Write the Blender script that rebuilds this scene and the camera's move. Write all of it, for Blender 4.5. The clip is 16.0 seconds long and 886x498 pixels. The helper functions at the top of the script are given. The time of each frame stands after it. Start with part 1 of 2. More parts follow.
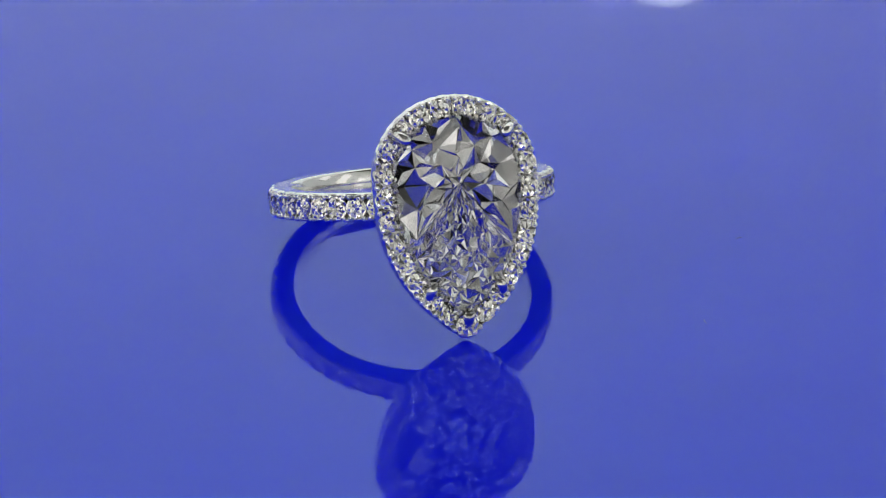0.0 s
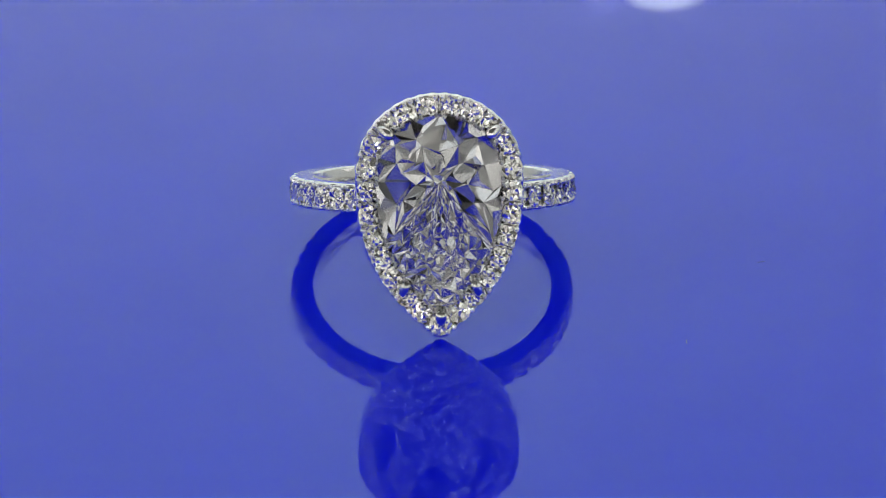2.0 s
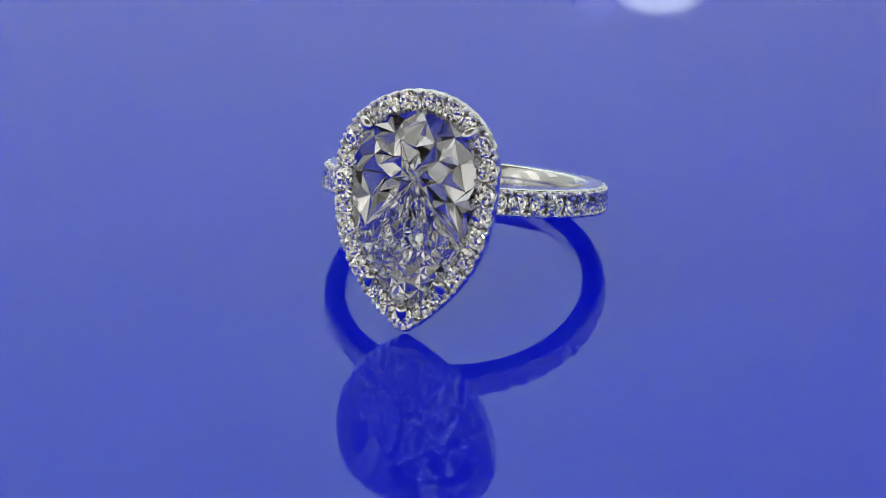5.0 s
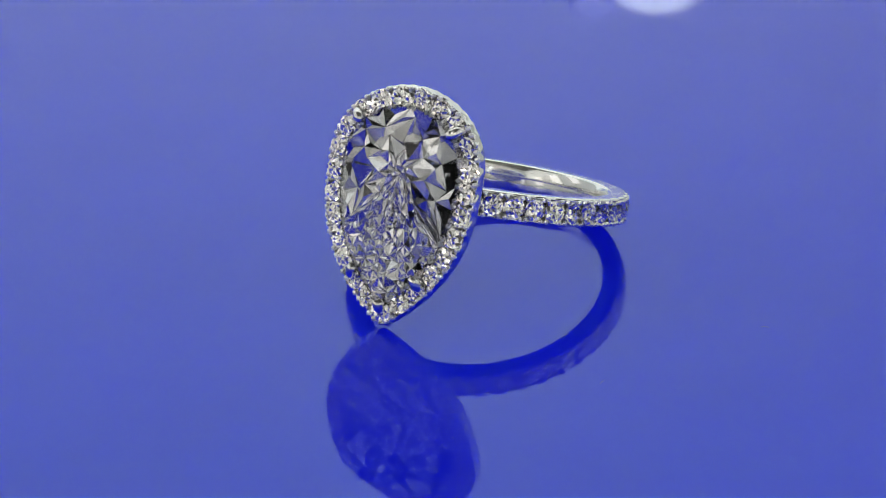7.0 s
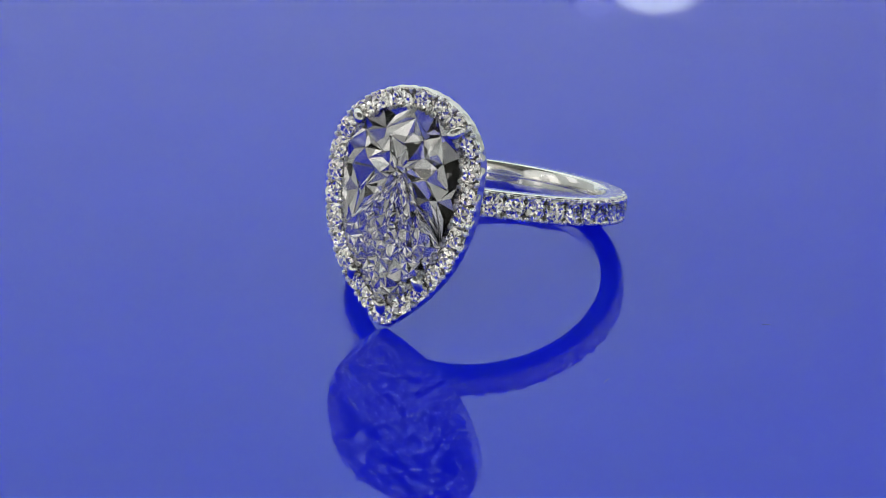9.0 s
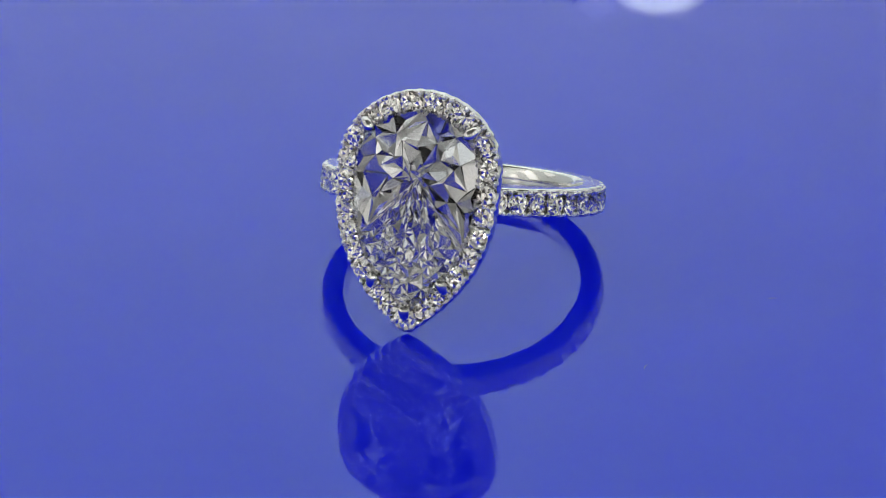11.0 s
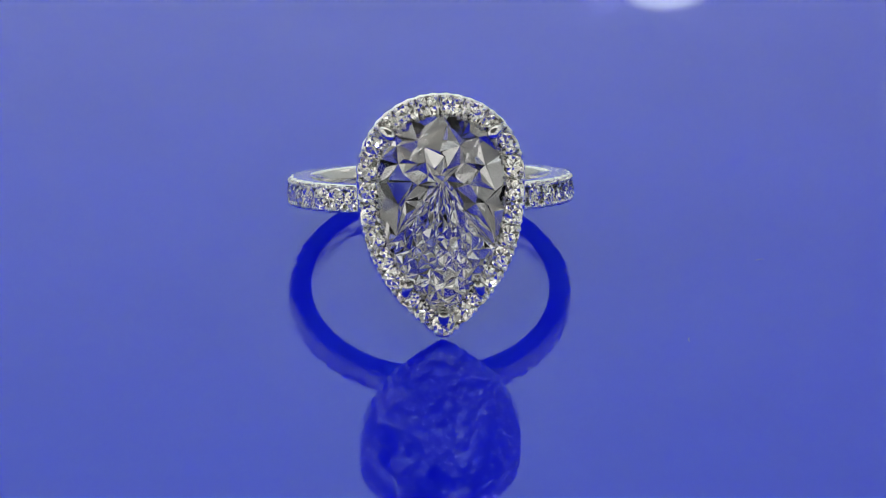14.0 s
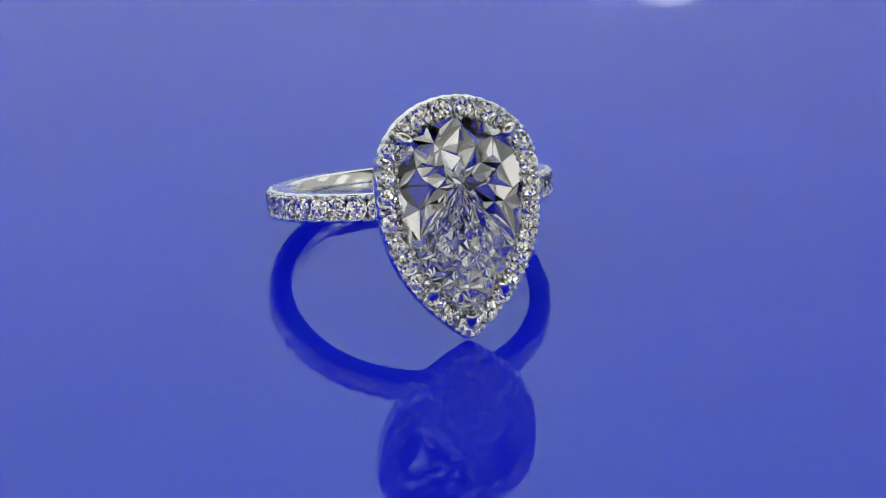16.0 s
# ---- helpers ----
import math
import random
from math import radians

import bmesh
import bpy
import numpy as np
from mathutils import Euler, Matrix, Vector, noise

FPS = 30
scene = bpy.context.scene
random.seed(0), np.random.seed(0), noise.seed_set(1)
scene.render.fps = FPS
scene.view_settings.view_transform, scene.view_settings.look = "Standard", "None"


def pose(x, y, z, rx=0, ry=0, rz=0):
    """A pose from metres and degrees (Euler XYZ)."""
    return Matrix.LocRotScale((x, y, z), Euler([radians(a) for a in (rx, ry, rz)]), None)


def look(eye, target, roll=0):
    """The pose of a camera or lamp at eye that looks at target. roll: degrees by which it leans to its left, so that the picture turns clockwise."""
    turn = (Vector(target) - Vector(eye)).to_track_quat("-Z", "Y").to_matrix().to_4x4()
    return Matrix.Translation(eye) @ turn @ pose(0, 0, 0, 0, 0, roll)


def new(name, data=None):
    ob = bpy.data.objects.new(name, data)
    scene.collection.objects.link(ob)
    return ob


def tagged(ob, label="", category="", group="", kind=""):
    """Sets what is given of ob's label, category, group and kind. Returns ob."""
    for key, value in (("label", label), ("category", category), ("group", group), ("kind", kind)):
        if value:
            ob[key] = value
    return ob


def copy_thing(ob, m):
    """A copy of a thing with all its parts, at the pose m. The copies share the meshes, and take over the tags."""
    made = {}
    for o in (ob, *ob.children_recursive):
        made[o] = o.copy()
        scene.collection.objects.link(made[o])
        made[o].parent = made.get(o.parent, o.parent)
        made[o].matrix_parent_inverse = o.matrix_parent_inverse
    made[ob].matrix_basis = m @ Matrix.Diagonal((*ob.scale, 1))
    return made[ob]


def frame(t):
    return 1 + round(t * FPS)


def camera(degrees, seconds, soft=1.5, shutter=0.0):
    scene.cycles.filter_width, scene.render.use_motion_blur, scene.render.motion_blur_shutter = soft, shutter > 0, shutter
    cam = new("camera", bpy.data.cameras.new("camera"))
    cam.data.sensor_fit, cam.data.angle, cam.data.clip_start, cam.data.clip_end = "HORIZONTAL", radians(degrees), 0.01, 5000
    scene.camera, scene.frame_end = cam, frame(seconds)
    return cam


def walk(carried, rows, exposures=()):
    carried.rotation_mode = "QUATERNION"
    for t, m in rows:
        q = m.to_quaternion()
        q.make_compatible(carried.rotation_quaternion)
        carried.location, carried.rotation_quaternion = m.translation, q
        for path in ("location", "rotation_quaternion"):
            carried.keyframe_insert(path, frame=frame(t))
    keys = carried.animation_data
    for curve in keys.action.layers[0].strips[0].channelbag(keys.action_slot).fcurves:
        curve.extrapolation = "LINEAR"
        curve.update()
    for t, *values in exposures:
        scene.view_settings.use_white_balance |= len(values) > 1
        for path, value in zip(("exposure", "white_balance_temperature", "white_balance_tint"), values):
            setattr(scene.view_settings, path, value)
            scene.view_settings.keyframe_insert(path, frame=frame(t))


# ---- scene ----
MM = 0.001

# ---- camera: held still in front of a slowly turning disc ----
cam = camera(14.377, 16.0, 1.1)
EYE = Vector((-1.370, -218.822, 104.159)) * MM
CAM_POSE = Matrix.Translation(EYE) @ pose(0, 0, 0, 90 - 24.861, 0, 0) @ pose(0, 0, 0, 0, 0, 0.395)
walk(cam, [(0.0, CAM_POSE), (16.0, CAM_POSE)])
scene.view_settings.exposure = -0.39

# ---- light ----
world = bpy.data.worlds.new("studio")
scene.world = world
world.use_nodes = True
world.node_tree.nodes["Background"].inputs[0].default_value = (0.02, 0.02, 0.022, 1)
world.node_tree.nodes["Background"].inputs[1].default_value = 1.0


def area_lamp(name, at, aim, sx, sy, watts, tint=(1, 1, 1)):
    data = bpy.data.lights.new(name, "AREA")
    data.shape, data.size, data.size_y, data.energy, data.color = "RECTANGLE", sx, sy, watts, tint
    ob = new(name, data)
    ob.matrix_world = look(at, aim)
    return ob


# Soft fill added overhead to brighten the disc; no fitting is modelled.
area_lamp("ceiling_fill_light", (0, 1.0, 1.55), (0, 1.0, 0), 2.5, 0.5, 6.0, (1.0, 0.985, 0.96))


# ---- materials ----
def material(name):
    m = bpy.data.materials.new(name)
    m.use_nodes = True
    nt = m.node_tree
    return m, nt, nt.nodes["Principled BSDF"]


def node(nt, kind, **inputs):
    n = nt.nodes.new(kind)
    for key, value in inputs.items():
        n.inputs[key.replace("_", " ")].default_value = value
    return n


def ramp(nt, source, low, high, a=0.35, b=0.65):
    r = nt.nodes.new("ShaderNodeValToRGB")
    r.color_ramp.elements[0].position, r.color_ramp.elements[1].position = a, b
    r.color_ramp.elements[0].color = low if len(low) == 4 else (*low, 1)
    r.color_ramp.elements[1].color = high if len(high) == 4 else (*high, 1)
    nt.links.new(source, r.inputs[0])
    return r.outputs[0]


def grey(v):
    return (v, v, v, 1)


def grained(name, low, high, scale, rough, bump=0.0, metal=0.0, rough_var=0.05, fine=None):
    """A material with two scales of variation in colour and gloss, and a fine relief."""
    m, nt, b = material(name)
    co = nt.nodes.new("ShaderNodeTexCoord")
    n1 = node(nt, "ShaderNodeTexNoise", Scale=scale, Detail=4.0)
    n2 = node(nt, "ShaderNodeTexNoise", Scale=fine or scale * 9, Detail=3.0)
    for n in (n1, n2):
        nt.links.new(co.outputs["Object"], n.inputs["Vector"])
    nt.links.new(ramp(nt, n1.outputs[0], low, high), b.inputs["Base Color"])
    nt.links.new(ramp(nt, n2.outputs[0], grey(max(rough - rough_var, 0)), grey(rough + rough_var)), b.inputs["Roughness"])
    b.inputs["Metallic"].default_value = metal
    if bump:
        bp = node(nt, "ShaderNodeBump", Strength=bump, Distance=0.00002)
        nt.links.new(n2.outputs[0], bp.inputs["Height"])
        nt.links.new(bp.outputs[0], b.inputs["Normal"])
    return m


def diamond(name, ior, tints):
    """Clear refracting stone; its colours split slightly, so the three primaries bend differently."""
    m, nt, b = material(name)
    nt.nodes.remove(b)
    out = nt.nodes["Material Output"]
    last = None
    for k, c in enumerate(tints):
        g = node(nt, "ShaderNodeBsdfGlass", Color=(*c, 1), Roughness=0.0, IOR=ior[k])
        if last is None:
            last = g.outputs[0]
        else:
            a = nt.nodes.new("ShaderNodeAddShader")
            nt.links.new(last, a.inputs[0])
            nt.links.new(g.outputs[0], a.inputs[1])
            last = a.outputs[0]
    nt.links.new(last, out.inputs[0])
    return m


def soft_disc(name, colour, strength, radius, flat):
    """A frosted diffuser, brightest in its middle; the fade to its rim imitates blur."""
    m = glowing(name, colour, strength)
    nt = m.node_tree
    b = nt.nodes["Principled BSDF"]
    co = nt.nodes.new("ShaderNodeTexCoord")
    ln = nt.nodes.new("ShaderNodeVectorMath")
    ln.operation = "LENGTH"
    sq = nt.nodes.new("ShaderNodeVectorMath")
    sq.operation = "MULTIPLY"
    sq.inputs[1].default_value = (1, 1 / flat, 0)
    nt.links.new(co.outputs["Object"], sq.inputs[0])
    nt.links.new(sq.outputs[0], ln.inputs[0])
    mr = nt.nodes.new("ShaderNodeMapRange")
    mr.interpolation_type = "SMOOTHSTEP"
    for k, v in enumerate((radius * 0.5, radius, strength, 0.66)):
        mr.inputs[k + 1].default_value = v
    nt.links.new(ln.outputs["Value"], mr.inputs[0])
    nt.links.new(mr.outputs[0], b.inputs["Emission Strength"])
    return m


def glowing(name, colour, strength):
    m, nt, b = material(name)
    b.inputs["Base Color"].default_value = (0.8, 0.8, 0.8, 1)
    b.inputs["Emission Color"].default_value = (*colour, 1)
    b.inputs["Emission Strength"].default_value = strength
    return m


PLATINUM = grained("platinum", (0.74, 0.74, 0.73), (0.84, 0.84, 0.83), 600, 0.12, 0.02, 1.0, 0.04, 5000)
POLISHED = grained("polished_bead", (0.80, 0.80, 0.79), (0.86, 0.86, 0.85), 600, 0.28, 0.0, 1.0, 0.03, 5000)
STONE = diamond("centre_diamond", (1.48,), ((0.985, 0.98, 0.97),))
FACET = grained("facet_mirror", (0.60, 0.61, 0.63), (0.70, 0.70, 0.72), 400, 0.07, 0.0, 1.0, 0.004, 3000)
MELEE = grained("small_facet_mirror", (0.78, 0.77, 0.75), (0.90, 0.89, 0.87), 900, 0.13, 0.0, 1.0, 0.03, 3000)
ACRYLIC = grained("blue_acrylic", (0.004, 0.008, 0.615), (0.005, 0.010, 0.655), 40, 0.004, 0.0, 0.0, 0.003, 900)
ACRYLIC.node_tree.nodes["Principled BSDF"].inputs["Subsurface Weight"].default_value = 1.0
ACRYLIC.node_tree.nodes["Principled BSDF"].inputs["Subsurface Radius"].default_value = (0.3, 0.3, 1.0)
ACRYLIC.node_tree.nodes["Principled BSDF"].inputs["Subsurface Scale"].default_value = 0.035
ACRYLIC.node_tree.nodes["Principled BSDF"].inputs["Specular Tint"].default_value = (0.35, 0.95, 1.0, 1)
DUST = grained("dust", (0.02, 0.02, 0.06), (0.05, 0.05, 0.09), 2000, 0.8)
WALL_PAINT = grained("white_wall_paint", (0.70, 0.72, 0.72), (0.75, 0.77, 0.77), 3, 0.7, 0.1)
DARK_PAINT = grained("grey_wall_paint", (0.31, 0.31, 0.31), (0.38, 0.38, 0.375), 3, 0.7, 0.1)
CEILING_PAINT = grained("ceiling_paint", (0.05, 0.05, 0.05), (0.08, 0.08, 0.078), 3, 0.8, 0.1)
FLOOR_GREY = grained("floor_vinyl", (0.25, 0.25, 0.26), (0.33, 0.33, 0.33), 6, 0.5, 0.1)
DESK_WHITE = grained("desk_laminate", (0.66, 0.66, 0.66), (0.74, 0.74, 0.74), 12, 0.4, 0.1)
BLACK = grained("black_plastic", (0.015, 0.015, 0.016), (0.03, 0.03, 0.03), 200, 0.4, 0.1)
LED = glowing("led_glow", (1.0, 0.90, 0.76), 3000)
LED_COOL = glowing("led_glow_cool", (0.88, 0.95, 1.0), 3000)
LED_KEY = glowing("bright_led_glow", (1.0, 0.95, 0.87), 15500)
PANEL_GLOW = glowing("panel_glow", (1.0, 0.98, 0.93), 0.72)
PANEL_COOL = glowing("panel_glow_cool", (0.80, 0.90, 0.95), 0.72)
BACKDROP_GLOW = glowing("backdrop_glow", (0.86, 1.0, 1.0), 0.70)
fall = BACKDROP_GLOW.node_tree.nodes.new("ShaderNodeMapRange")  # the panel's glow fades towards one side, dimming the disc's reflection there
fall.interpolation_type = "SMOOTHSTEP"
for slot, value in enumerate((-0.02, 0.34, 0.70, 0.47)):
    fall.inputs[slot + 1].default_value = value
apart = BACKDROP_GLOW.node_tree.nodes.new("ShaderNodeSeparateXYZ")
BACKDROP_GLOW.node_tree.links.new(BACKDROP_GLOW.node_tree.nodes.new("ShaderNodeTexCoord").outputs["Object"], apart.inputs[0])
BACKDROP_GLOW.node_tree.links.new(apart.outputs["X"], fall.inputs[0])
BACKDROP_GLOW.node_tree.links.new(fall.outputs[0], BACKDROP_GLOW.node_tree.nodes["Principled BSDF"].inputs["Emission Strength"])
LAMP_GLOW = soft_disc("lamp_diffuser", (0.97, 0.98, 1.0), 3.6, 0.0235, 0.52)
BLUE_GLOW = soft_disc("blue_indicator", (0.62, 0.68, 1.0), 1.5, 0.011, 0.6)


# ---- mesh helpers ----
def mesh_of(name, bm, mat, smooth=False):
    me = bpy.data.meshes.new(name)
    bm.normal_update()
    bm.to_mesh(me)
    bm.free()
    me.materials.append(mat)
    if smooth:
        for p in me.polygons:
            p.use_smooth = True
    return me


def child(name, me, parent, m=None, label=""):
    ob = new(name, me)
    ob.parent = parent
    if m is not None:
        ob.matrix_local = m
    return tagged(ob, label)


def part(name, bm, mat, parent, label="", m=None, smooth=False):
    return child(name, mesh_of(name, bm, mat, smooth), parent, m, label)


def thing(name, label, category, m=None, group=""):
    ob = new(name)
    ob.empty_display_size = 0.01
    if m is not None:
        ob.matrix_world = m
    return tagged(ob, label, category, group)


def box(sx, sy, sz, bevel=0.0, at=(0, 0, 0)):
    bm = bmesh.new()
    bmesh.ops.create_cube(bm, size=1.0, matrix=Matrix.Translation(at) @ Matrix.Diagonal((sx, sy, sz, 1)))
    if bevel:
        bmesh.ops.bevel(bm, geom=bm.edges[:], offset=bevel, segments=3, profile=0.5, affect="EDGES")
    return bm


def loops(rings, closed=True, caps=False):
    """A skin over rings of points; closed joins the last ring with the first."""
    bm = bmesh.new()
    vs = [[bm.verts.new(p) for p in ring] for ring in rings]
    n, k = len(rings[0]), len(rings)
    for i in range(k if closed else k - 1):
        a, b = vs[i], vs[(i + 1) % k]
        for j in range(n):
            bm.faces.new((a[j], a[(j + 1) % n], b[(j + 1) % n], b[j]))
    if caps:
        bm.faces.new(vs[0][::-1])
        bm.faces.new(vs[-1])
    bmesh.ops.recalc_face_normals(bm, faces=bm.faces[:])
    return bm


def turned(profile, seg=48):
    """A turned solid from (radius, height) pairs, capped at both ends."""
    rings = [[(r * math.cos(2 * math.pi * j / seg), r * math.sin(2 * math.pi * j / seg), z) for j in range(seg)] for r, z in profile]
    return loops(rings, closed=False, caps=True)


def tube(points, radii, seg=10):
    """A round bar along points, domed at the end when the last radii shrink."""
    rings = []
    for i, p in enumerate(points):
        p = Vector(p)
        d = Vector(points[min(i + 1, len(points) - 1)]) - Vector(points[max(i - 1, 0)])
        q = d.to_track_quat("Z", "Y").to_matrix()
        rings.append([p + q @ Vector((radii[i] * math.cos(2 * math.pi * j / seg), radii[i] * math.sin(2 * math.pi * j / seg), 0)) for j in range(seg)])
    return loops(rings, closed=False, caps=True)


def scaled(bm, s):
    bmesh.ops.scale(bm, vec=(s, s, s), verts=bm.verts[:])
    return bm


# ---- the room around: a plain photo corner ----
def wall(name, size, at, mat):
    ob = new(name, mesh_of(name, box(*size), mat))
    ob.location = at
    return tagged(ob, kind="structure")


X0, X1, Y0, Y1, Z0, Z1 = -1.3, 1.3, -1.5, 1.3, -0.78, 1.6
wall("wall_north", (X1 - X0 + 0.2, 0.1, Z1 - Z0), (0, Y1 + 0.05, (Z0 + Z1) / 2), WALL_PAINT)
wall("wall_south", (X1 - X0 + 0.2, 0.1, Z1 - Z0), (0, Y0 - 0.05, (Z0 + Z1) / 2), DARK_PAINT)
wall("wall_east", (0.1, Y1 - Y0, Z1 - Z0), (X1 + 0.05, (Y0 + Y1) / 2, (Z0 + Z1) / 2), WALL_PAINT)
wall("wall_west", (0.1, Y1 - Y0, Z1 - Z0), (X0 - 0.05, (Y0 + Y1) / 2, (Z0 + Z1) / 2), WALL_PAINT)
wall("floor", (X1 - X0 + 0.2, Y1 - Y0 + 0.2, 0.1), (0, (Y0 + Y1) / 2, Z0 - 0.05), FLOOR_GREY)
wall("ceiling", (X1 - X0 + 0.2, Y1 - Y0 + 0.2, 0.1), (0, (Y0 + Y1) / 2, Z1 + 0.05), CEILING_PAINT)


def desk():
    d = thing("desk", "plain white laminate desk under the turntable", "desk", pose(0, 0, -0.06))
    part("desktop", box(0.9, 0.6, 0.03, 0.003, (0, 0, -0.015)), DESK_WHITE, d)
    leg = mesh_of("leg", box(0.04, 0.04, 0.69, 0.003, (0, 0, -0.375)), DESK_WHITE)
    for sx in (-1, 1):
        for sy in (-1, 1):
            child("leg", leg, d, pose(sx * 0.4, sy * 0.25, 0))


desk()


def spotlight(label, mat, bulbs, category="spotlight", r=0.004, group="wall spotlights"):
    """A round ceiling spotlight with one small bare bulb for each (x, y) of bulbs."""
    lamp = thing("spotlight", label, category, None, group)
    part("housing", turned([(0.033, 0.0), (0.035, -0.004), (0.035, -0.03), (0.031, -0.034), (0.0255, -0.03)]), BLACK, lamp)
    bulb = mesh_of("bulb", turned([(r, -0.0301), (r, -0.0335), (r * 0.8, -0.0355), (r * 0.4, -0.0365)], 20), mat)
    for bx, by in bulbs:
        child("bulb", bulb, lamp, pose(bx, by, 0), "small glowing bulb")
    return lamp


WARM = spotlight("small round warm-white wall spotlight, added for sparkle", LED, [(0, 0)])
COOL = spotlight("small round cool-white wall spotlight, added for sparkle", LED_COOL, [(0, 0)])
SINGLE = spotlight("round black ceiling spotlight with one bright bulb", LED_KEY, [(0, 0)], "spotlight", 0.005, "ceiling spotlights")
TWIN = spotlight("round black ceiling spotlight with two bright bulbs", LED_KEY, [(-0.0055, -0.0035), (0.0055, 0.0035)], "spotlight", 0.005, "ceiling spotlights")
SINGLE.matrix_world = pose(0.072, -0.744, Z1)
TWIN.matrix_world = pose(-0.2735, -0.7125, Z1)
# Wall spotlights, out of view, added at guessed places for facet sparkle.
SPOTS = [pose(lx, Y0, lz, 90) for lx, lz in ((-1.008, 0.9), (-0.56, 0.45), (-0.336, 1.2), (0.112, 0.95), (0.336, 0.35), (0.784, 1.1), (1.008, 0.55), (-0.112, 0.2), (0.56, 0.75))]
SPOTS += [pose(side * X1, ly, lz, 0, side * 90) for side, ly, lz in ((-1, -1.1, 1.15), (-1, -0.58, 0.85), (1, -1.12, 1.05), (1, -0.58, 0.6))]
WARM.matrix_world, COOL.matrix_world = SPOTS[:2]
for k, m in enumerate(SPOTS[2:]):
    copy_thing(COOL if k % 3 == 1 else WARM, m)


def fill_panel(w, h, mat, label):
    lamp = thing("fill_panel", label, "light panel", None, "light panels")
    part("frame", box(w + 0.03, h + 0.03, 0.02, 0.003, (0, 0, 0.0101)), BLACK, lamp)
    part("diffuser", box(w, h, 0.006, 0.001, (0, 0, 0.022)), mat, lamp, "glowing frosted diffuser")
    return lamp


# Unseen panels added round the ring, to give its facets light and dark.
strip = fill_panel(0.10, 0.8, PANEL_GLOW, "added tall warm-white fill panel in a black frame")
cool = fill_panel(0.10, 0.8, PANEL_COOL, "added tall cool-white fill panel in a black frame")
wide = fill_panel(0.30, 0.7, PANEL_GLOW, "added broad warm-white fill panel in a black frame")
cool.matrix_world = pose(-0.896, Y0, 0.55, -90)
strip.matrix_world = pose(-1.12, Y0, 0.35, -90)
for k in range(2, 11):
    copy_thing(cool if k % 2 else strip, pose(-1.12 + 0.224 * k, Y0, 0.35 + 0.2 * ((k * 7) % 3), -90))
for side in (-1, 1):
    for k in range(3):
        m = pose(side * X1, -0.9 + 0.62 * k, 0.42 + 0.15 * k, 90, 0, -side * 90)
        if side == -1 and k == 0:
            wide.matrix_world = m
        else:
            copy_thing(wide, m)


# Inferred from the bright reflection in the disc; the panel itself is unseen.
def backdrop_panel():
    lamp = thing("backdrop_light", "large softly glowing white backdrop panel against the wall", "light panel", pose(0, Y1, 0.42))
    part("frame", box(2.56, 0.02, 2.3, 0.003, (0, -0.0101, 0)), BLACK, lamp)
    part("diffuser", box(2.52, 0.01, 2.26, 0.002, (0, -0.0252, 0)), BACKDROP_GLOW, lamp, "glowing white diffuser, dimmer to one side")


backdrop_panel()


def wall_lamp(name, label, at, r, flat, mat):
    lamp = thing(name, label, "lamp", pose(*at) @ pose(0, 0, 0, 90))
    for part_name, prof, m, text in (("housing", [(1.02, -0.004), (1.04, -0.003), (1.03, 0.0), (1.0, 0.001)], WALL_PAINT, ""),
                                     ("diffuser", [(0.995, 0.0012), (0.9, 0.002), (0.6, 0.003)], mat, "glowing frosted diffuser")):
        bm = turned([(r * k, z) for k, z in prof])
        bmesh.ops.scale(bm, vec=(1, flat, 1), verts=bm.verts[:])
        part(part_name, bm, m, lamp, text)


wall_lamp("wall_lamp", "oval frosted white lamp on the backdrop panel", (0.0945, Y1 - 0.0345, 0.4310), 0.0235, 0.52, LAMP_GLOW)
wall_lamp("indicator_lamp", "small dim blue indicator light on the backdrop panel", (0.067, Y1 - 0.0345, 0.4375), 0.011, 0.6, BLUE_GLOW)


# ---- turntable ----
def turntable():
    t = thing("turntable", "glossy deep blue acrylic turntable disc with dust specks", "turntable")
    part("disc", turned([(0.196, -0.045), (0.2, -0.0435), (0.2, -0.0012), (0.1988, 0.0)], 160), ACRYLIC, t)
    part("base", turned([(0.09, -0.0599), (0.095, -0.058), (0.095, -0.048), (0.05, -0.0455)], 64), BLACK, t, "black plastic turntable base")
    for x, y, a, length in ((14.6, -9.3, 86, 0.75), (21.05, 3.25, 20, 0.62)):
        hair = tube([(-length / 2 * MM, 0, 0.004 * MM), (0, 0.05 * MM, 0.012 * MM), (length / 2 * MM, 0, 0.004 * MM)], [0.010 * MM, 0.02 * MM, 0.010 * MM], 6)
        part("dust_fibre", hair, DUST, t, "dark dust fibre", pose(x * MM, y * MM, 0, 0, 0, a))
    return t


TABLE = turntable()

# ---- ring ----
R_OUT, TILT, BAND_W = 10.0, 18.3, 1.95
HEAD_OUT, HEAD_UP = 14.778, 2.276
PEAR = (5.625, 5.321, 11.25)
HEAD = Matrix.Translation((0, -HEAD_OUT * MM, HEAD_UP * MM)) @ pose(0, 0, 0, 89.31)


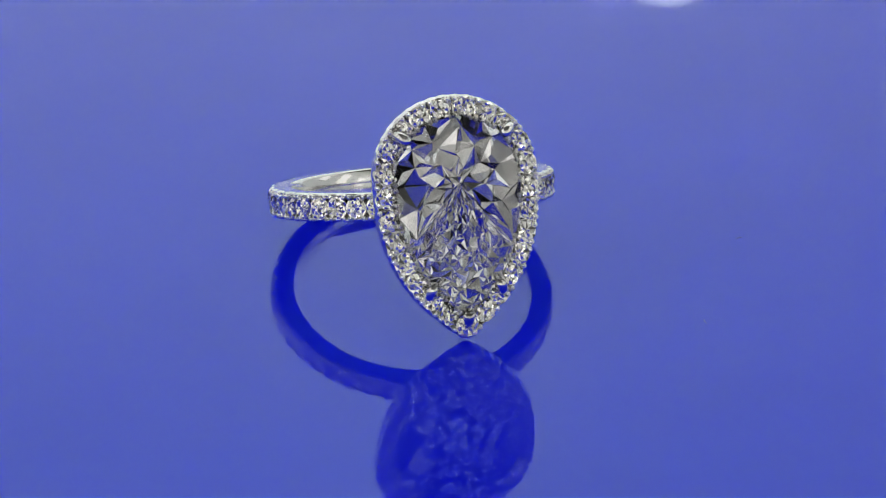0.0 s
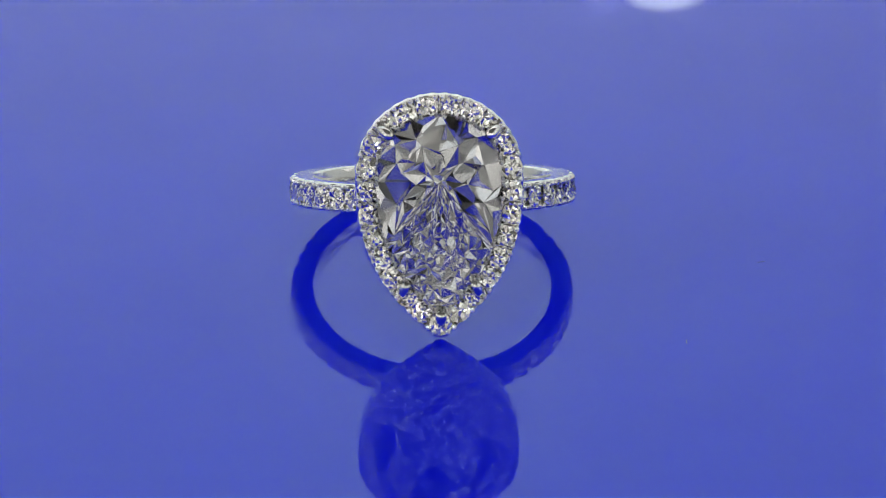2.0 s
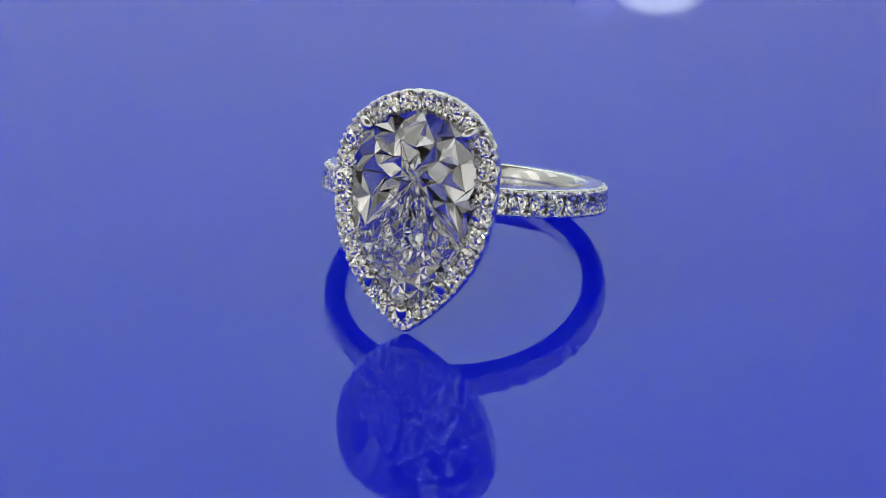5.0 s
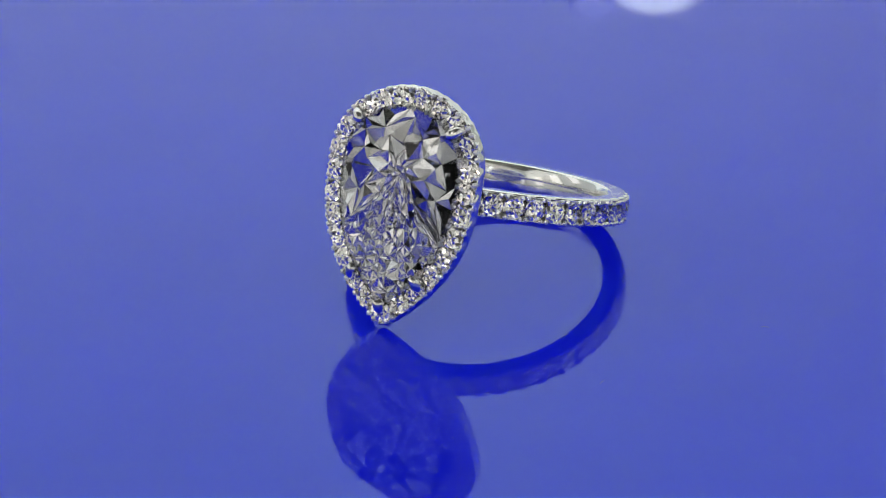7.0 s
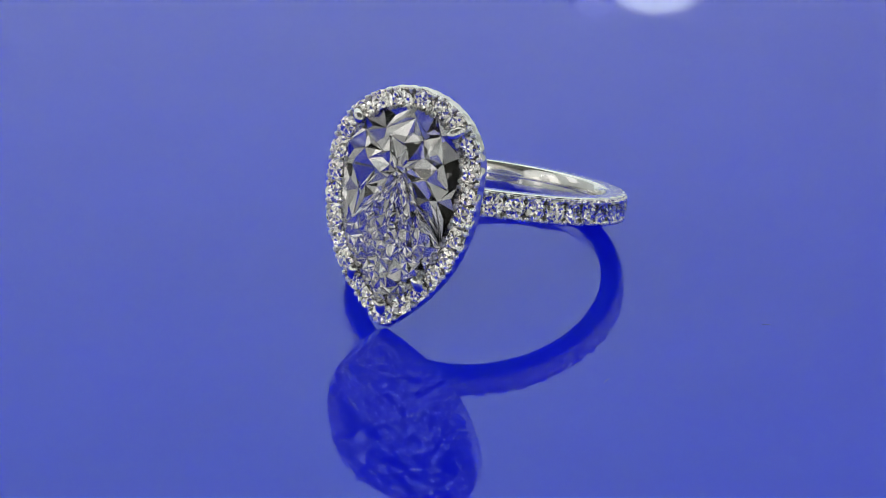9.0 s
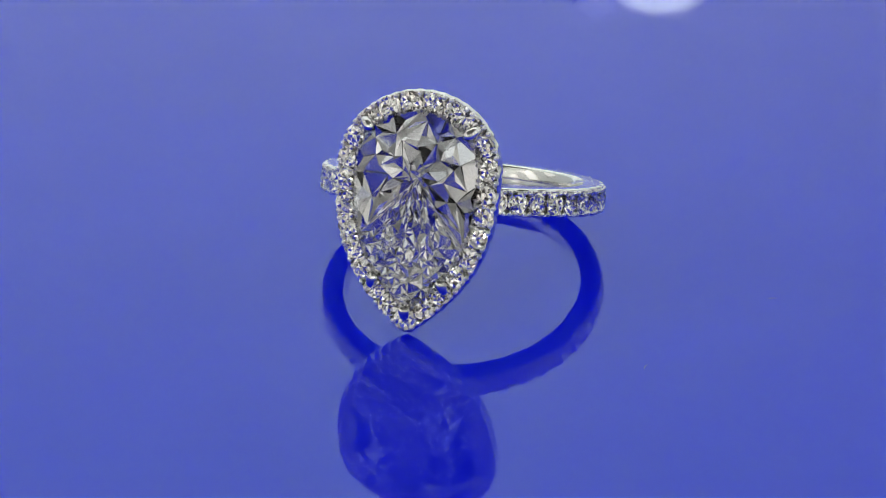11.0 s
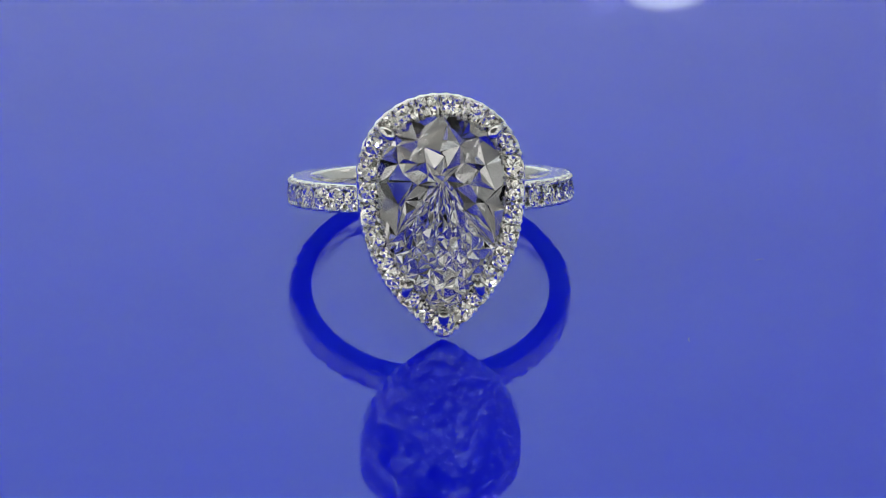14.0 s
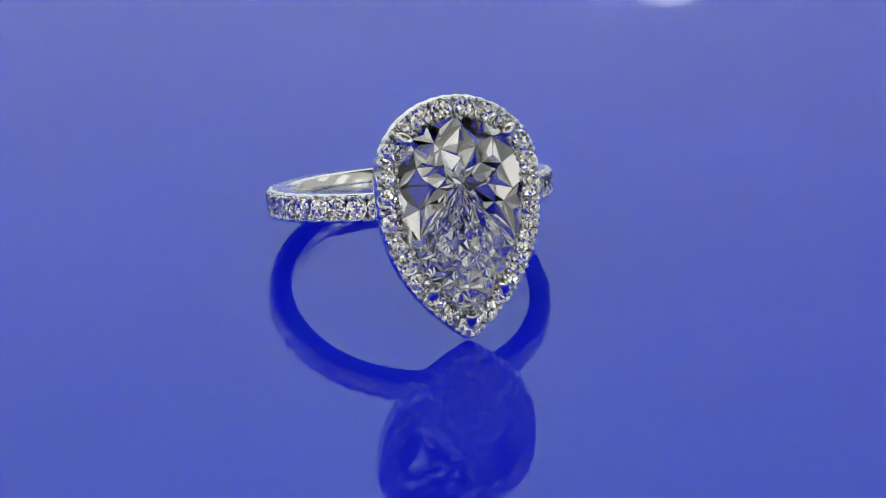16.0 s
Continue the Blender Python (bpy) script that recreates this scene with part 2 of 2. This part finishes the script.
def pear_curve(inset, count, start=0.0):
    """count evenly spaced points (x, y) round the drop outline, from its point on, set in by inset millimetres."""
    w, top, low = PEAR[0] - inset, PEAR[1] - inset, PEAR[2] - 1.22 * inset
    half = []
    for i in range(400):
        s = 1 - i / 400
        half.append((w * (1 - s ** 2.8), -low * s))
    for i in range(401):
        a = math.pi / 2 * i / 400
        half.append((w * math.cos(a), top * math.sin(a)))
    full = half + [(-x, y) for x, y in half[-2:0:-1]]
    p = np.array(full + full[:1])
    run = np.concatenate([[0], np.cumsum(np.hypot(*np.diff(p, axis=0).T))])
    at = ((np.arange(count) + start) / count * run[-1]) % run[-1]
    return np.stack([np.interp(at, run, p[:, 0]), np.interp(at, run, p[:, 1])], -1), run[-1]


def rounded(p, times):
    for _ in range(times):
        p = p * 0.5 + 0.25 * (np.roll(p, 1, 0) + np.roll(p, -1, 0))
    return p


def brilliant(outline, girdle, crown, depth, lower, upper, stars, table):
    """A faceted stone cut out of a prism by planes. Millimetres; the girdle lies round z = 0.
    crown, depth: heights over and under the girdle; lower, upper: (direction, slope) in degrees of facets that start at the girdle;
    a lower facet may start further in (back) and down (drop); stars: the same for facets that touch the flat top, which takes the share table of the outline."""
    pts = [Vector((x, y, 0)) for x, y in outline]
    bm = bmesh.new()
    n = len(pts)
    low = [bm.verts.new((p.x, p.y, -depth)) for p in pts]
    top = [bm.verts.new((p.x, p.y, crown)) for p in pts]
    bm.faces.new(low[::-1])
    bm.faces.new(top)
    for j in range(n):
        bm.faces.new((low[j], low[(j + 1) % n], top[(j + 1) % n], top[j]))

    def cut(a, slope, z, share=1.0, back=0.0):
        d = Vector((math.cos(radians(a)), math.sin(radians(a)), 0))
        reach = max(p.dot(d) for p in pts) * share - back
        side = 1 if z > 0 else -1
        nrm = d * math.sin(radians(slope)) + Vector((0, 0, side * math.cos(radians(slope))))
        out = bmesh.ops.bisect_plane(bm, geom=bm.verts[:] + bm.edges[:] + bm.faces[:], dist=1e-6, plane_co=d * reach + Vector((0, 0, z)), plane_no=nrm, clear_outer=True)
        rim = [e for e in out["geom_cut"] if isinstance(e, bmesh.types.BMEdge) and len(e.link_faces) < 2]
        if rim:
            bmesh.ops.edgenet_fill(bm, edges=rim)

    for a, slope, back, drop in lower:
        cut(a, slope, -girdle - drop, 1.0, back)
    for a, slope in upper:
        cut(a, slope, girdle)
    for a, slope in stars:
        cut(a, slope, crown, table)
    bmesh.ops.recalc_face_normals(bm, faces=bm.faces[:])
    return bm


def leaning_facets(cells, rnd, spread, lean, height):
    """Flat facets, each leaning its own way: cells are lists of (x, y) in millimetres, spread and lean (of x, y) give degrees at a place, height gives z."""
    bm = bmesh.new()
    for cell in cells:
        cx, cy = sum(p[0] for p in cell) / len(cell), sum(p[1] for p in cell) / len(cell)
        g, (mx, my), z = spread(cx, cy), lean(cx, cy), height(cx, cy)
        tx = math.tan(radians(max(-2.2 * g, min(2.2 * g, rnd.gauss(0, g))) + mx))
        ty = math.tan(radians(max(-2.2 * g, min(2.2 * g, rnd.gauss(0, g))) + my))
        bm.faces.new([bm.verts.new((x, y, z - tx * (x - cx) - ty * (y - cy))) for x, y in cell])
    bm.normal_update()
    for f in bm.faces:
        if f.normal.z < 0:
            f.normal_flip()
    return bm


def split_cells(grid, rnd, share):
    """Four-sided cells between neighbouring spokes, some cut in two along a diagonal."""
    cells = []
    for a, b in zip(grid, grid[1:] + grid[:1]):
        n = min(len(a), len(b))
        for j in range(n - 1):
            quad = [a[j], b[j], b[j + 1], a[j + 1]]
            if rnd.random() < share:
                k = rnd.randrange(2)
                cells += [[quad[k], quad[k + 1], quad[k + 2]], [quad[k], quad[k + 2], quad[(k + 3) % 4]]]
            else:
                cells.append(quad)
        if len(a) != len(b):
            long, tail = (a, b[-1]) if len(a) > len(b) else (b, a[-1])
            cells += [[tail, long[j], long[j + 1]] for j in range(n - 1, len(long) - 1)]
    return cells


def plate(bm, outline, top, bottom):
    """Adds a shallow closed plate under the facets."""
    up = [bm.verts.new((x, y, top)) for x, y in outline]
    down = [bm.verts.new((x * 0.96, y * 0.96, bottom)) for x, y in outline]
    bm.faces.new(up)
    bm.faces.new(down[::-1])
    for i in range(len(up)):
        j = (i + 1) % len(up)
        bm.faces.new((up[i], down[i], down[j], up[j]))
    return bm


def pear_mirrors(outline):
    """Mirrors that imitate the pear stone's inner reflections: broad kites round the culet, long slivers and crushed
    small facets towards the point.
    """
    rnd = random.Random(21)
    heart = (0.0, -0.5)

    def reach(a):
        dx, dy = math.cos(radians(a)), math.sin(radians(a))
        best = 0.0
        for (px, py), (qx, qy) in zip(outline, np.roll(outline, -1, 0)):
            px, py, qx, qy = px - heart[0], py - heart[1], qx - heart[0], qy - heart[1]
            det = dy * (qx - px) - dx * (qy - py)
            if abs(det) > 1e-9:
                u = (dx * py - dy * px) / det
                r = (qx - px) * u * dx + (qy - py) * u * dy + px * dx + py * dy
                if -1e-6 <= u <= 1 + 1e-6:
                    best = max(best, r)
        return best

    angles = [-50 + 23.3 * k for k in range(13)] + [-127 + 5.5 * k for k in range(14)]
    grid = []
    for k, a in enumerate(angles):
        a += rnd.uniform(-2.5, 2.5) if k < 13 else rnd.uniform(-1, 1)
        r = reach(a) * 0.995
        if k < 13:
            shares = [rnd.uniform(0.08, 0.2), 0.30, 0.52, 0.78, 1.0]
            shares = [v if j in (0, 4) else v + (0.075 if (k + j) % 2 else -0.075) for j, v in enumerate(shares)]
        else:
            n = max(4, int(r / 0.52))
            shares = [rnd.uniform(0.02, 0.06)] + [(j + 1) / n + (0.30 / n if (k + j) % 2 else -0.12 / n) for j in range(n - 1)] + [1.0]
        sway = [0 if v == 1.0 else rnd.uniform(-9, 9) if k < 13 else rnd.uniform(-1.6, 1.6) for v in shares]
        grid.append([(heart[0] + math.cos(radians(a + b)) * r * v, heart[1] + math.sin(radians(a + b)) * r * v) for v, b in zip(shares, sway)])
    cells = split_cells(grid, rnd, 0.85)
    hub = [spoke[0] for spoke in grid]
    cells += [[(0.1, -0.55), hub[i], hub[(i + 2) % len(hub)]] for i in range(0, 12, 2)] + [hub[12:]]
    # crushed towards the point
    for limit, share in ((9.0, 0.55), (-1.5, 0.4), (-3.5, 0.4)):
        fine = []
        for cell in cells:
            cx, cy = sum(p[0] for p in cell) / len(cell), sum(p[1] for p in cell) / len(cell)
            if cy < limit and rnd.random() < share:
                cx, cy = cx + rnd.uniform(-0.06, 0.06), cy + rnd.uniform(-0.08, 0.08)
                fine += [[p, q, (cx, cy)] for p, q in zip(cell, cell[1:] + cell[:1])]
            else:
                fine.append(cell)
        cells = fine
    # Facets near the point lean down, to mirror more of the blue disc.
    bm = leaning_facets(cells, rnd, lambda x, y: 9.5 if y > -2 else 7.5, lambda x, y: (0.0, -1.5 if y > -1.5 else -6.0), lambda x, y: -0.05 - 0.5 * min(0.3, 4.2 - math.hypot(x, y) if y > -1 else 0.2))
    return plate(bm, outline, -0.42, -0.58)


def melee_top(seed):
    """A small round brilliant: many bright mirror facets over a closed back."""
    rnd = random.Random(seed)
    grid = []
    for k in range(14):
        a = 2 * math.pi * (k + rnd.uniform(-0.15, 0.15)) / 14
        shares = [0.04, 0.36, 0.64, 0.84, 1.0]
        shares = [v if v in (0.04, 1.0) else v + (0.06 if (k + j) % 2 else -0.06) for j, v in enumerate(shares)]
        grid.append([(0.77 * v * math.cos(a), 0.77 * v * math.sin(a)) for v in shares])
    # Facets lean slightly up to imitate the light a cut stone returns.
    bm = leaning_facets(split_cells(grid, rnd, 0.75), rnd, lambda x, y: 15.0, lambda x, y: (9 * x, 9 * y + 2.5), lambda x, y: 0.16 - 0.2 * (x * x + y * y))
    return plate(bm, round_outline(0.77), -0.02, -0.42)


def round_outline(r, n=24):
    return [(r * math.cos(2 * math.pi * i / n), r * math.sin(2 * math.pi * i / n)) for i in range(n)]


def engagement_ring():
    ring = thing("engagement_ring", "platinum ring with pear diamond, diamond halo and set band", "ring")
    # band
    span, pitch = 124.0, 8.65
    rings, steps = [], 720
    for i in range(steps):
        a = 360.0 * i / steps
        off = abs((a + 180) % 360 - 180)
        set_in = min(max((span - off) / 4, 0), 1)
        phase = (off / pitch) % 1.0
        dip = set_in * 0.24 * math.cos(math.pi * phase) ** 2
        w, r = BAND_W / 2, R_OUT
        floor_r = r - 0.06 - set_in * (0.2 + 0.55 * abs(math.cos(math.pi * phase)) ** 0.6)
        up = w + 0.07 * (1 - math.cos(radians(a))) / 2  # the plain back stands a little higher
        prof = [(r - 1.56, -w + 0.16), (r - 1.62, 0), (r - 1.56, up - 0.16), (r - 1.47, up - 0.03), (r - 1.32, up), (r - 1.24, up), (r - 0.52, up), (r - 0.44, up),
                (r - 0.14 - dip, up - 0.01), (r - 0.05 - dip, up - 0.10), (r - 0.06 - dip * 0.6, up - 0.2), (floor_r, up - 0.27),
                (floor_r + 0.05 * (1 - set_in), 0),
                (floor_r, -w + 0.27), (r - 0.06 - dip * 0.6, -w + 0.2), (r - 0.05 - dip, -w + 0.10), (r - 0.14 - dip, -w + 0.01),
                (r - 0.44, -w), (r - 0.52, -w), (r - 1.24, -w), (r - 1.32, -w), (r - 1.47, -w + 0.03)]
        c, s = math.sin(radians(a)), -math.cos(radians(a))
        rings.append([(q * c * MM, q * s * MM, z * MM) for q, z in prof])
    part("band", loops(rings), PLATINUM, ring, "polished platinum band", smooth=True)

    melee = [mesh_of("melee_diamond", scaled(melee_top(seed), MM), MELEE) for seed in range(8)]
    bead = mesh_of("bead", tube([(0, 0, -0.55 * MM), (0, 0, -0.06 * MM), (0, 0, 0.03 * MM), (0, 0, 0.09 * MM), (0, 0, 0.115 * MM)],
                                [0.18 * MM, 0.18 * MM, 0.17 * MM, 0.11 * MM, 0.04 * MM], 10), POLISHED, True)
    rng = random.Random(5)

    def seat(a, z, r):
        # z axis outward, x along the band
        return Matrix.Rotation(radians(a), 4, "Z") @ Matrix.Translation((0, -r * MM, z * MM)) @ pose(0, 0, 0, 90)

    count = int(span / pitch)
    for k in range(-count, count + 1):
        a = k * pitch
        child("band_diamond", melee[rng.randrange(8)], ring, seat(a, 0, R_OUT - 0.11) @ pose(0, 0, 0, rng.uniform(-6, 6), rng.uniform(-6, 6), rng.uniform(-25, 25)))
        if k < count:
            for side in (-1, 1):
                for d in (-1.25, 1.25):
                    child("bead", bead, ring, seat(a + pitch / 2 + d, side * 0.72, R_OUT - 0.08))

    # halo
    mid, length = pear_curve(0.87, 10)
    n = round(length / 1.5)
    m = n * 12
    prof = [(1.9, -1.0, 0), (1.2, -1.1, 0), (0.22, -1.1, 0), (0.04, -1.02, 0), (-0.02, -0.86, 0.15), (0.0, -0.62, 0.5), (0.03, -0.34, 1), (0.07, -0.2, 1.15), (0.13, -0.12, 1), (0.21, -0.14, 0.6),
            (0.29, -0.26, 2), (1.36, -0.26, 2), (1.40, -0.06, 0.6), (1.44, 0.08, 0.5), (1.51, 0.11, 0.4), (1.56, 0.02, 0.2), (1.85, -0.5, 0)]
    dip = [0.27 * math.cos(math.pi * ((i / 12) % 1.0)) ** 2 for i in range(m)]
    cut_in = [math.cos(math.pi * (i / 6)) ** 2 for i in range(m)]
    rings = []
    for inset, z, k in prof:
        p = rounded(pear_curve(inset, m)[0], 8)
        flute = 0.010 if -0.9 < z < -0.1 and inset < 0.15 else 0.0
        rings.append([HEAD @ Vector((x * MM * (1 - flute * cut_in[i]), y * MM * (1 - flute * cut_in[i]), (z - k * dip[i]) * MM)) for i, (x, y) in enumerate(p)])
    part("halo_setting", loops(rings), PLATINUM, ring, "scalloped platinum halo setting", smooth=True)
    mids = pear_curve(0.87, n)[0]
    for i, (x, y) in enumerate(mids):
        if i == 0:
            y += 0.12
        turn = pose(0, 0, 0, rng.uniform(-6, 6), rng.uniform(-6, 6), rng.uniform(-25, 25))
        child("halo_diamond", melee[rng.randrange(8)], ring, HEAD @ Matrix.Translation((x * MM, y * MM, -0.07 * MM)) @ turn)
    for inset, gap, lift in ((0.25, 0.15, -0.02), (1.47, 0.13, 0.05)):
        for f in (0.5 - gap, 0.5 + gap):
            for x, y in pear_curve(inset, n, f)[0]:
                child("bead", bead, ring, HEAD @ Matrix.Translation((x * MM, y * MM, lift * MM)))

    # centre stone
    outline = rounded(pear_curve(1.36, 96)[0], 1)
    flank = [(2, 10.0), (-11, 13.0), (-20, 9.5), (-29, 12.5), (-36, 9.0), (-44, 12.0), (-60, 8.5)]
    crest = [(13, 13.0), (25, 10.0), (38, 13.0), (52, 10.5), (64, 13.0), (79, 12.5)]
    upper = flank + crest + [(180 - a, v) for a, v in flank + crest] + [(90, 10.5), (-90, 8.5)]
    stars = [(a, 5.5) for a in (-12, 12, 38, 65, 115, 142, 168, 192, -30, 210, -72, 252)]
    gem = part("pear_diamond", scaled(brilliant(outline, 0.05, 0.40, 0.6, [], upper, stars, 0.54), MM), STONE, ring,
               "clear pear-cut diamond", HEAD @ Matrix.Translation((0, 0, 0.24 * MM)))
    part("mirror_facets", scaled(pear_mirrors(outline * 0.995), MM), FACET, gem, "bright mirror facets imitating the stone's inner reflections")

    # prongs, basket
    for x, y in ((-3.408, 2.617), (3.408, 2.617), (-2.318, -7.51), (2.318, -7.51), (0, -9.426)):
        c = Vector((0, -1.0, 0)) if y < 0 else Vector((0, 0, 0))
        out = (Vector((x, y, 0)) - c).normalized()
        p = Vector((x, y, 0))
        path = [(p * 0.35 + Vector((0, 0, -4.6))), p * 0.72 + Vector((0, 0, -2.6)), p + out * 0.62 + Vector((0, 0, -0.9)), p + out * 0.52 + Vector((0, 0, 0.0)),
                p + out * 0.28 + Vector((0, 0, 0.34)), p - out * 0.04 + Vector((0, 0, 0.60)), p - out * 0.20 + Vector((0, 0, 0.64)), p - out * 0.30 + Vector((0, 0, 0.58)), p - out * 0.36 + Vector((0, 0, 0.53))]
        rad = [0.40, 0.36, 0.32, 0.36, 0.40, 0.40, 0.34, 0.22, 0.07]
        part("prong", tube([HEAD @ (q * MM) for q in path], [r * MM for r in rad], 16), PLATINUM, ring, smooth=True)
    rings = []
    for u in range(8):
        a = 2 * math.pi * u / 8
        q = pear_curve(2.9 + 0.35 * math.cos(a), 120)[0]
        rings.append([HEAD @ Vector((x * MM, y * MM, (-2.7 + 0.35 * math.sin(a)) * MM)) for x, y in q])
    part("gallery_wire", loops(rings), PLATINUM, ring, smooth=True)
    return ring


RING = engagement_ring()
RING_ON_TABLE = pose(-1.829 * MM, 7.667 * MM, (R_OUT * math.sin(radians(TILT)) + BAND_W / 2 * math.cos(radians(TILT))) * MM, -TILT)


# ---- what moves: the disc turns one way, then back, with the ring on it ----
def turn_at(t):
    turn_time = 7.9
    s = turn_time - math.hypot(t - turn_time, 0.2)  # a short, soft stop where it turns back
    return 13.56 - 5.655 * s


def table_pose(t):
    return pose(0, 0, 0, 0, 0, turn_at(t)) @ pose(0, 0, 0, -0.469) @ pose(0, 0, 0, 0, -0.138)


def motions():
    times = [0.5 * k for k in range(15)] + [7.3, 7.6, 7.7, 7.8, 7.9, 8.0, 8.1, 8.2, 8.5] + [9.0 + 0.5 * k for k in range(15)]
    walk(TABLE, [(t, table_pose(t)) for t in times])
    walk(RING, [(t, table_pose(t) @ RING_ON_TABLE) for t in times])


motions()
